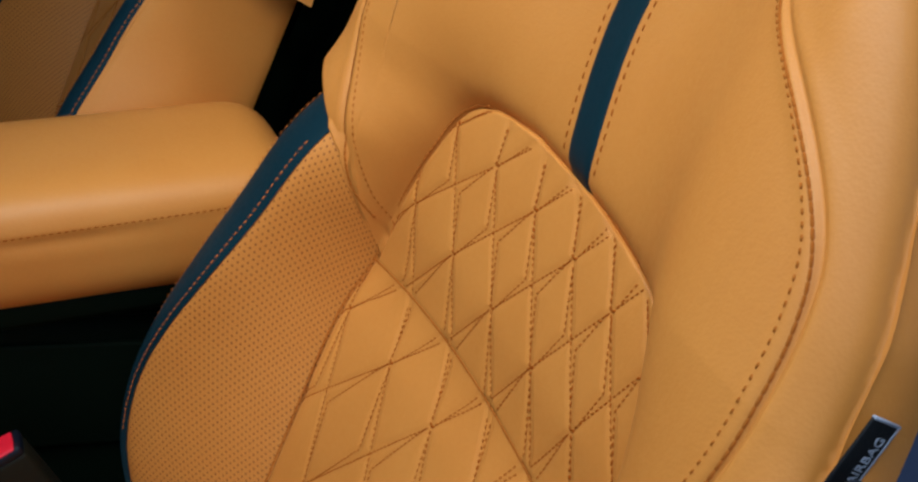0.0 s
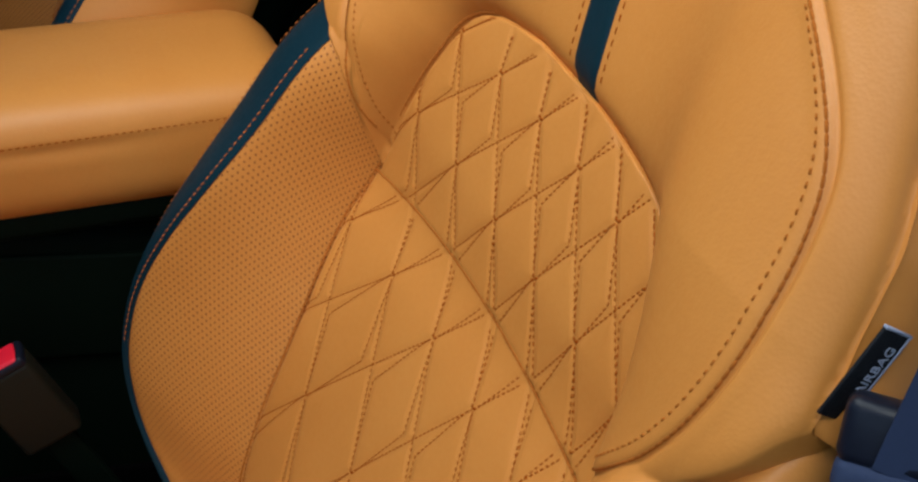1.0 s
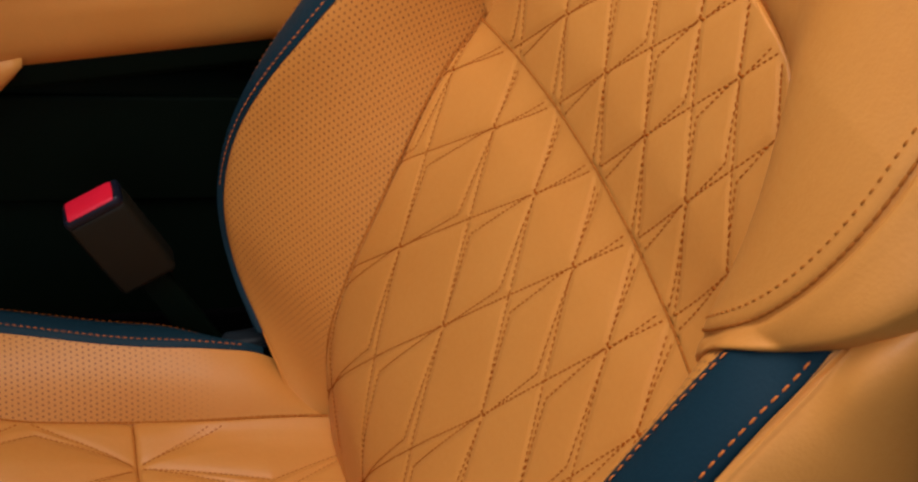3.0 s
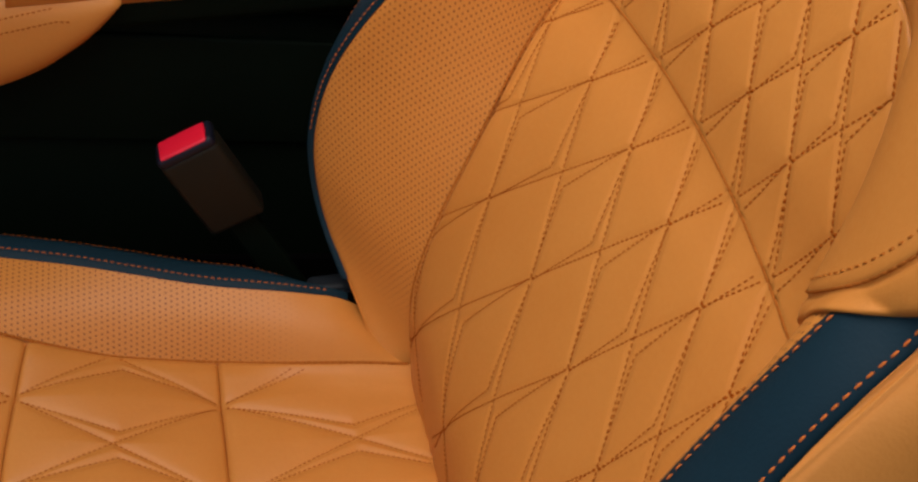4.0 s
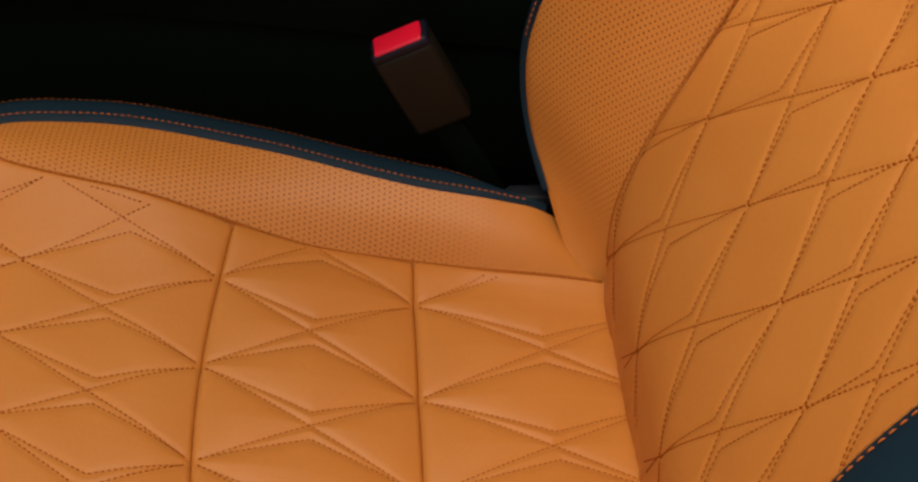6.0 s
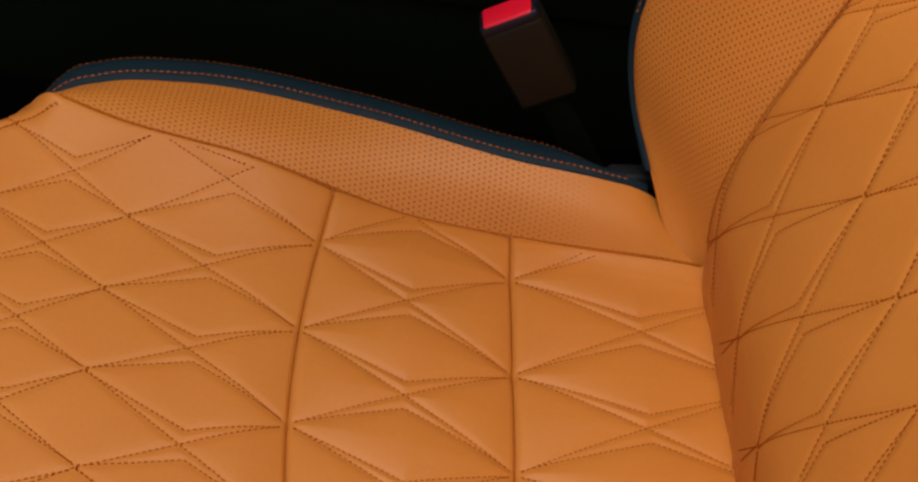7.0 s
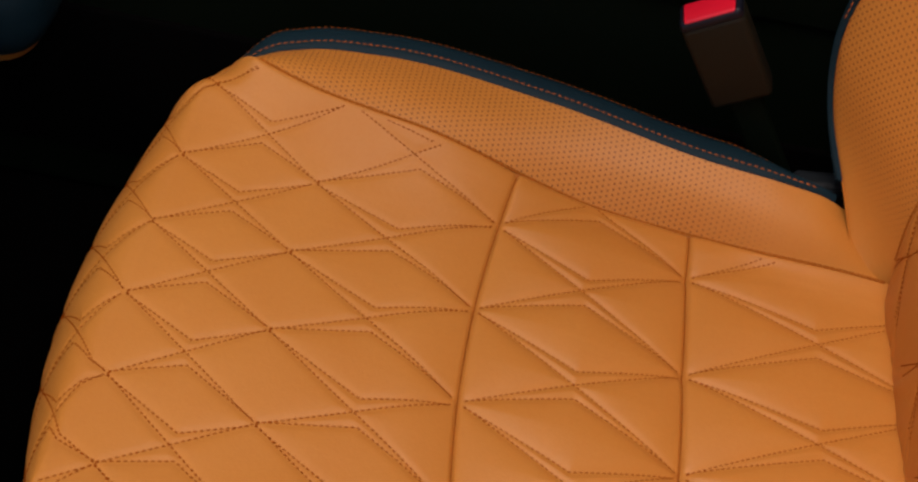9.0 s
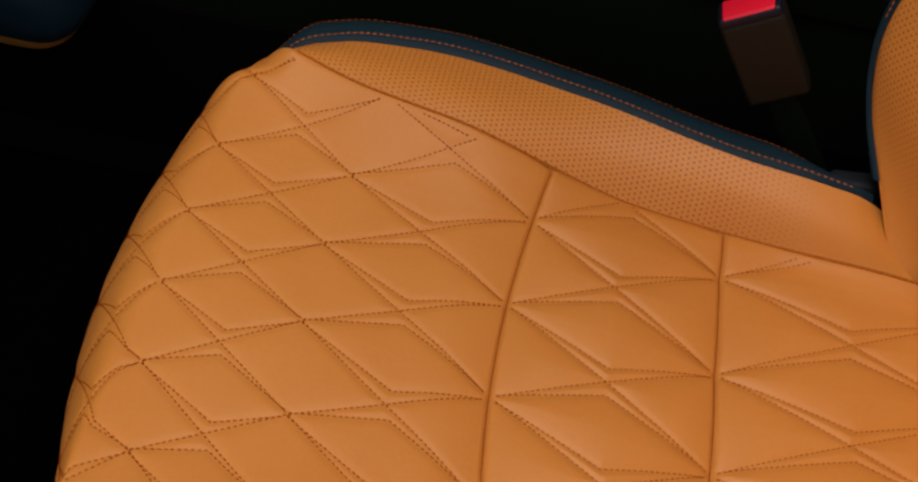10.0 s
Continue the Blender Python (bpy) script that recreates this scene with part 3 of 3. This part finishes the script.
def side_roll(a, y, side):
    """Cushion bolster: 0 seam, 1 crest, 2 outer edge of the strip, 3 side, 4 bottom."""
    k = np.sqrt(np.clip((y + 0.549) / 0.06, 0, 1)) * (1 - 0.85 * ease(y, -0.12, -0.025))
    hx = curve(SEAM_X, y) - 0.003
    hz = cushion(hx, y, False)[..., 2] - 0.006
    cx, cz = curve(CREST_X, y), curve(CREST_Z, y)
    xs = [hx, cx, cx + 0.030 * k, cx + 0.041 * k, cx + 0.035 * k]
    zs = [hz, cz, cz - 0.005, cz - 0.05, 0.12 + 0 * cz]
    i = np.clip(np.floor(a).astype(int), 0, 3)
    s = a - i
    out = []
    for vals in (xs, zs):
        v = np.stack(np.broadcast_arrays(*vals), 0)
        g = np.stack([v[1] - v[0], 0.5 * (v[2] - v[0]) if vals is xs else 0.008 + 0 * v[0], 0.5 * (v[3] - v[1]), 0.5 * (v[4] - v[2]), v[4] - v[3]], 0)
        i_b = np.broadcast_to(i, v.shape[1:])
        take = lambda m, o: np.take_along_axis(m, (i_b + o)[None], 0)[0]
        p1, p2, m1, m2 = take(v, 0), take(v, 1), take(g, 0), take(g, 1)
        m1 = np.where(i_b == 0, p2 - p1, m1)
        m2 = np.where(i_b == 0, p2 - p1, m2)
        out.append((2 * s**3 - 3 * s**2 + 1) * p1 + (s**3 - 2 * s**2 + s) * m1 + (-2 * s**3 + 3 * s**2) * p2 + (s**3 - s**2) * m2)
    x, z = out
    z = z + 0.006 * np.sin(np.pi * np.clip(a, 0, 1))
    x = x - 0.004 * np.sin(np.pi * np.clip(a, 0, 1))
    return np.stack(np.broadcast_arrays(side * x, y, z), -1)


def build_cushion(seat):
    panels = (("front_quilted_panel", -0.80, seam_front, 262, 300), ("middle_quilted_panel", seam_front, seam_rear, 240, 100), ("rear_quilted_panel", seam_rear, 0.10, 220, 130))
    for name, lo, hi, nx, ns in panels:
        w = np.linspace(-1, 1, nx)[None, :]
        q = np.linspace(0, 1, ns)[:, None]
        x = 0.2 * w + 0 * q
        for _ in range(3):
            a = lo(x) if callable(lo) else lo
            b = hi(x) if callable(hi) else hi
            s = a + q * (b - a)
            x = w * curve(SEAM_X, s)
        ob = sheet(name, cushion(x, s), tan, seat, "tan leather cushion panel quilted with rust thread", flip=False)
        top, low = hi, lo

        def inside(px, ps):
            a = low(px) if callable(low) else low
            b = top(px) if callable(top) else top
            return (ps > a + 0.003) & (ps < b - 0.003) & (np.abs(px) < curve(SEAM_X, ps) - 0.005) & (ps < 0.03) & (ps > -0.70)
        stitches("stitching", clip_lines(CUSHION_LINES, inside), cushion, thread, ob)
    # crease shade of the cushion seams, drawn as thin dark strands
    for seam in (seam_front, seam_rear):
        shade_cord("seam", [(float(x), float(seam(x))) for x in np.linspace(-0.183, 0.183, 60)], lambda x, q: cushion(x, q) + np.array([0, 0, 0.0008]), seat, 0.0006)
    for side in (-1, 1):
        line = [(float(side * (curve(SEAM_X, q) - 0.0008)), float(q)) for q in np.linspace(-0.485, 0.02, 90)]
        shade_cord("seam", line, lambda x, q: cushion(x, q, False) - np.array([0, 0, 0.0030]), seat, 0.0012)
    for side in (-1, 1):
        y = np.linspace(-0.546, 0.12, 128)[:, None]
        a = np.linspace(0, 1, 40)[None, :]
        sheet("perforated_bolster", side_roll(a + 0 * y, y + 0 * a, side), tan_holes_cushion, seat, "perforated tan leather bolster face", flip=side < 0)
        y = np.linspace(-0.547, -0.03, 116)[:, None]
        a = np.linspace(1, 2, 22)[None, :]
        p = side_roll(a + 0 * y, y + 0 * a, side)
        p[..., 2] += 0.002 - 0.003 * np.maximum(np.abs(2 * (a - 1.5)), 0) ** 8
        strip = sheet("navy_strip", p, navy, seat, "navy leather edge strip", flip=side < 0)
        place = lambda x, q: side_roll(np.asarray(x), np.asarray(q), side) + np.array([0, 0, 0.0022])
        for edge in (1.17, 1.96):
            stitches("stitching", [[(edge, -0.535), (edge, -0.045)]], place, thread_tan, strip, length=0.0036, gap=0.0016, sign=side)
        y = np.linspace(-0.547, 0.12, 88)[:, None]
        a = np.linspace(2, 4, 20)[None, :]
        sheet("side_panel", side_roll(a + 0 * y, y + 0 * a, side), black, seat, "black side panel of the cushion", flip=side < 0)


build_backrest(car_seat)
build_cushion(car_seat)


# ---- plain solids ----
def rounded_box(size, radius, seg=4):
    """A box with rounded edges, as verts and faces about its middle."""
    bm = bmesh.new()
    bmesh.ops.create_cube(bm, size=1.0)
    bmesh.ops.scale(bm, vec=size, verts=bm.verts)
    bmesh.ops.bevel(bm, geom=bm.edges[:], offset=radius, segments=seg, profile=0.5, affect="EDGES")
    verts = np.array([v.co[:] for v in bm.verts])
    faces = [[v.index for v in f.verts] for f in bm.faces]
    bm.free()
    return verts, faces


def turned(verts, m):
    return np.array([(m @ Vector(v))[:] for v in verts])


def box_part(name, size, radius, m, mat, parent, label="", seg=4):
    v, f = rounded_box(size, radius, seg)
    return part(name, turned(v, m), f, mat, parent, label)


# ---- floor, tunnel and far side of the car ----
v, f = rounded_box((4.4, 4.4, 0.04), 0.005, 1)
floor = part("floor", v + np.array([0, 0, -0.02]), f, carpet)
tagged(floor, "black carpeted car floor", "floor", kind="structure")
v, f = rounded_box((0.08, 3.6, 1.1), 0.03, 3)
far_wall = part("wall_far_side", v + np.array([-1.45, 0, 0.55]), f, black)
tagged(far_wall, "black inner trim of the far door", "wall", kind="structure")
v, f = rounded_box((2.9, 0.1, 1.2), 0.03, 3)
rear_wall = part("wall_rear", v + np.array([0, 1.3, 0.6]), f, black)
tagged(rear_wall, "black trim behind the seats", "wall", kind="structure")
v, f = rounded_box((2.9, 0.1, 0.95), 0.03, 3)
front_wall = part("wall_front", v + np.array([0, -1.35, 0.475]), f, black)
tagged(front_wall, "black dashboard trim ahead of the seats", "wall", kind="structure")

# dashboard block, out of view, added to keep overhead light off the footwell pad
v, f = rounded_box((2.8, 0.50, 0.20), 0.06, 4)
tagged(part("wall_footwell_shade", v + np.array([0, -1.13, 0.68]), f, black), "unseen black dashboard block added to shade the footwells", "dashboard", kind="structure")

# second unseen blocker, a flat panel added close above the footwell pad for shade
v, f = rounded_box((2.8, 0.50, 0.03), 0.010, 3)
tagged(part("trim", v + np.array([0, -1.01, 0.475]), f, black), "unseen black panel added under the dashboard to shade the footwell pad", "trim", kind="structure")

# unseen roof slabs added to block the sun, with an invented opening for the fill lamp
for name, cx, cy, sx, sy in (("ceiling", -0.87, 0.205, 1.2, 2.19), ("ceiling", 0.405, 0.205, 0.05, 2.19), ("ceiling", 0.055, 0.63, 0.65, 1.34), ("ceiling", 0.055, -0.70, 0.65, 0.38)):
    v, f = rounded_box((sx, sy, 0.03), 0.005, 1)
    tagged(part(name, v + np.array([cx, cy, 1.275]), f, roof_cloth), "unseen dark cloth roof slab added to block light round the fill lamp", "ceiling", kind="structure")

# ---- centre console with armrest ----
console = thing("centre_console", "black plastic centre console between the front seats", "console", at=(0, 0, 0))
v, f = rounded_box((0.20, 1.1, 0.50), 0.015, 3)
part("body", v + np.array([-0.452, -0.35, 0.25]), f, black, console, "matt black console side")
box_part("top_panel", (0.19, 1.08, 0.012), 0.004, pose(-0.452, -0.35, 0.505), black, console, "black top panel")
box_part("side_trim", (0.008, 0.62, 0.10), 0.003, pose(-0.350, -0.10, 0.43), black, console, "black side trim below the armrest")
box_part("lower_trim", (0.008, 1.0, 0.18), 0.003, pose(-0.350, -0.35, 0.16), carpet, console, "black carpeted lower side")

armrest = thing("armrest", "padded tan leather armrest lid on the console", "armrest")


def armrest_ring(y, lift=0.0):
    """A soft pad section across the console; y along the car, closing round at the rear end."""
    a = np.linspace(0, 2 * np.pi, 96, endpoint=False)
    c, s = np.cos(a), np.sin(a)
    px, pz = np.sign(c) * np.abs(c) ** 0.5, np.sign(s) * np.abs(s) ** 0.55
    end = math.sqrt(max(0.0004, 1 - max(0.0, (y - 0.024) / 0.062) ** 2.6))
    x = -0.412 + (0.092 + lift) * px * (0.7 + 0.3 * end)
    z = 0.566 + 0.15 * (y + 0.15) + (0.054 + lift) * pz * end
    crease = np.exp(-(((z - 0.583 - 0.17 * (y + 0.15)) / 0.0016) ** 2)) * (c > 0)
    return np.stack([x - 0.0025 * crease, np.full(96, y), z], 1)


ys = np.concatenate([np.linspace(-0.285, 0.024, 40), 0.024 + 0.062 * np.sin(np.linspace(0.05, 1, 14) * math.pi / 2)])
rings = np.array([armrest_ring(y) for y in ys])
faces = [f[::-1] for f in grid_faces(len(ys), 96, wrap=True)] + [list(range(96)), [(len(ys) - 1) * 96 + k for k in range(95, -1, -1)]]
pad = part("pad", rings.reshape(-1, 3), faces, tan, armrest, "smooth tan leather pad")
stitches("stitching", [[(-0.28, 0.0), (0.02, 0.0)]], lambda y, o: np.stack([np.full(np.shape(y), -0.3195) - 0.3 * np.asarray(o), np.asarray(y), 0.589 + 0.17 * (np.asarray(y) + 0.15) + np.asarray(o)], -1), thread, armrest, length=0.0036, gap=0.0018, sign=1)
v, f = rounded_box((0.165, 0.33, 0.03), 0.008, 3)
part("hinge_base", turned(v, pose(-0.412, -0.12, 0.522, 8.5)), f, black, armrest, "black base under the pad")

# padded side of the console ahead of the armrest
knee = thing("console_side_pad", "tan leather side pad with twin stitched seam on the console", "pad")
ys = np.linspace(-0.56, -0.205, 46)
PAD_LOW = [(-0.60, 0.390), (-0.50, 0.397), (-0.414, 0.408), (-0.329, 0.426), (-0.292, 0.438), (-0.25, 0.464), (-0.212, 0.506), (-0.204, 0.520)]
rings = []
for y in ys:
    low = float(curve(PAD_LOW, y))
    high = 0.530 + 0.1 * (y + 0.2)
    a = np.linspace(0, 2 * np.pi, 40, endpoint=False)
    c, s2 = np.cos(a), np.sin(a)
    rings.append(np.stack([-0.345 + 0.026 * np.sign(c) * np.abs(c) ** 0.7, np.full(40, y), (low + high) / 2 + (high - low) / 2 * np.sign(s2) * np.abs(s2) ** 0.75], 1))
rings = np.array(rings)
faces = [f[::-1] for f in grid_faces(len(ys), 40, wrap=True)] + [list(range(40)), [(len(ys) - 1) * 40 + k for k in range(39, -1, -1)]]
part("pad", rings.reshape(-1, 3), faces, tan, knee, "smooth tan leather pad")
for k in (0.0, 0.012):
    stitches("stitching", [[(-0.5, 0.0), (-0.25 + k, 0.0)]], lambda y, o: np.stack([np.full(np.shape(y), -0.3188) - 0.1 * np.asarray(o), np.asarray(y), 0.518 - k + 0.35 * np.minimum(np.asarray(y) + 0.25, 0) * 0.9 + np.asarray(o)], -1), thread, knee, sign=1)

# ---- seat belt buckle ----
buckle = thing("seat_belt_buckle", "black seat belt buckle with a bright red release button", "buckle")


def build_buckle(m):
    box_part("housing", (0.048, 0.026, 0.080), 0.005, m @ pose(0, 0, -0.040), buckle_black, buckle, "black plastic housing")
    box_part("collar", (0.0475, 0.0262, 0.010), 0.004, m @ pose(0, 0.0004, 0.0015), blue_black, buckle, "satin black collar")
    v, f = rounded_box((0.039, 0.0200, 0.010), 0.0022)
    v[:, 0] *= np.where(v[:, 2] < 0, 0.80, 1.0)
    v[:, 2] += np.where(v[:, 1] < 0, -0.002, 0.0)
    part("release_button", turned(v, m @ pose(0, -0.0016, 0.0044)), f, red, buckle, "glossy red button")
    box_part("stalk", (0.026, 0.010, 0.26), 0.004, m @ pose(0, 0, -0.19), black, buckle, "black stalk")


build_buckle(pose(-0.263, -0.158, 0.436, 33) @ pose(0, 0, 0, 0, 0, 90))


# ---- the other front seat, beyond the console ----
other_seat = copy_thing(car_seat, pose(-0.77, -0.065, 0))
other_seat["label"] = "tan leather driver seat beyond the console armrest"


# ---- on the outer side of the seat: airbag label, belt and its tongue ----
label_tag = thing("airbag_label", "small black woven airbag label sewn into the seat's side seam", "label")
TAG = pose(0.2665, 0.079, 0.806, 0, 0, 90) @ pose(0, 0, 0, 0, 0, 0) @ pose(0, 0, 0, 0, 22, 0)
box_part("cloth", (0.015, 0.0016, 0.038), 0.0006, TAG, tag_black, label_tag, "folded black cloth", seg=2)


def lettering(name, body, size, m, mat, parent):
    cu = bpy.data.curves.new(name, "FONT")
    cu.body, cu.size, cu.extrude, cu.align_x, cu.align_y = body, size, 0.0002, "CENTER", "CENTER"
    cu.materials.append(mat)
    ob = new(name, cu)
    ob.parent = parent
    ob.matrix_basis = m
    return ob


lettering("lettering", "AIRBAG", 0.0058, TAG @ pose(0.0022, -0.0011, 0.003, 90, -90, 0), white, label_tag)
box_part("underline", (0.0010, 0.0004, 0.031), 0.0001, TAG @ pose(0.0061, -0.0011, 0.003), white, label_tag, "pale woven line", seg=1)
box_part("hem", (0.015, 0.0020, 0.0012), 0.0003, TAG @ pose(0, 0, 0.0185), white, label_tag, "pale cut edge", seg=1)

belt = thing("seat_belt", "blue-grey seat belt webbing with a dark plastic tongue", "seat belt")


def band(name, rows, thick, mat, parent, label):
    """A webbing band through (left edge, right edge) pairs, with thickness."""
    l, r = np.array([p for p, _ in rows], float), np.array([q for _, q in rows], float)
    t = np.linspace(0, 1, len(rows))
    f = np.linspace(0, 1, 24)
    L = np.stack([np.interp(f, t, l[:, c]) for c in range(3)], 1)
    R = np.stack([np.interp(f, t, r[:, c]) for c in range(3)], 1)
    nor = np.cross(R - L, np.gradient(L, axis=0))
    nor /= np.linalg.norm(nor, axis=1)[:, None]
    ring = np.stack([L, R, R - nor * thick, L - nor * thick], 1)
    faces = grid_faces(24, 4, wrap=True) + [[0, 1, 2, 3], [23 * 4 + k for k in (3, 2, 1, 0)]]
    return part(name, ring.reshape(-1, 3), faces, mat, parent, label, smooth=False)


band("upper_webbing", [((0.289, 0.076, 0.93), (0.324, 0.112, 0.93)), ((0.291, 0.071, 0.86), (0.328, 0.106, 0.855)), ((0.293, 0.068, 0.79), (0.328, 0.104, 0.785))], 0.0014, webbing, belt, "flat woven webbing")
band("lower_webbing", [((0.318, 0.078, 0.80), (0.358, 0.114, 0.795)), ((0.317, 0.077, 0.785), (0.357, 0.112, 0.775)), ((0.316, 0.076, 0.755), (0.356, 0.110, 0.745)), ((0.312, 0.075, 0.60), (0.352, 0.11, 0.59)), ((0.33, 0.11, 0.12), (0.37, 0.145, 0.12))], 0.0014, webbing, belt, "flat woven webbing")
TONGUE = pose(0.2895, 0.077, 0.798, 0, -8, 43) @ pose(0, 0, 0, -16, 0, 0)
box_part("tongue_cover", (0.034, 0.016, 0.024), 0.005, TONGUE, blue_black, belt, "dark blue-black plastic tongue cover")
box_part("tongue_rim", (0.033, 0.0145, 0.014), 0.005, TONGUE @ pose(0, -0.001, -0.016), webbing, belt, "paler rounded lower lip")
box_part("tongue_blade", (0.020, 0.003, 0.07), 0.001, TONGUE @ pose(0.005, 0.004, -0.048), tag_black, belt, "black coated latch blade")

# ---- beside the seat ----
hinge = thing("hinge_cover", "dark grey plastic hinge cover beside the seat", "cover")
box_part("cover", (0.020, 0.070, 0.030), 0.006, pose(-0.242, -0.020, 0.304, 8), hinge_grey, hinge, "smooth dark grey plastic")
box_part("rib", (0.004, 0.050, 0.006), 0.0015, pose(-0.2305, -0.022, 0.313, 8), hinge_grey, hinge)
box_part("bracket", (0.014, 0.05, 0.30), 0.004, pose(-0.240, -0.010, 0.155), black, hinge, "black bracket down to the floor")

footwell = thing("footwell_pad", "rounded footwell pad, dark teal above and tan below", "pad")
box_part("lower_pad", (0.106, 0.286, 0.10), 0.045, pose(-0.343, -0.855, 0.243), tan, footwell, "tan leather underside", seg=8)
box_part("upper_pad", (0.126, 0.306, 0.105), 0.045, pose(-0.34, -0.853, 0.266), navy, footwell, "dark teal leather top", seg=8)
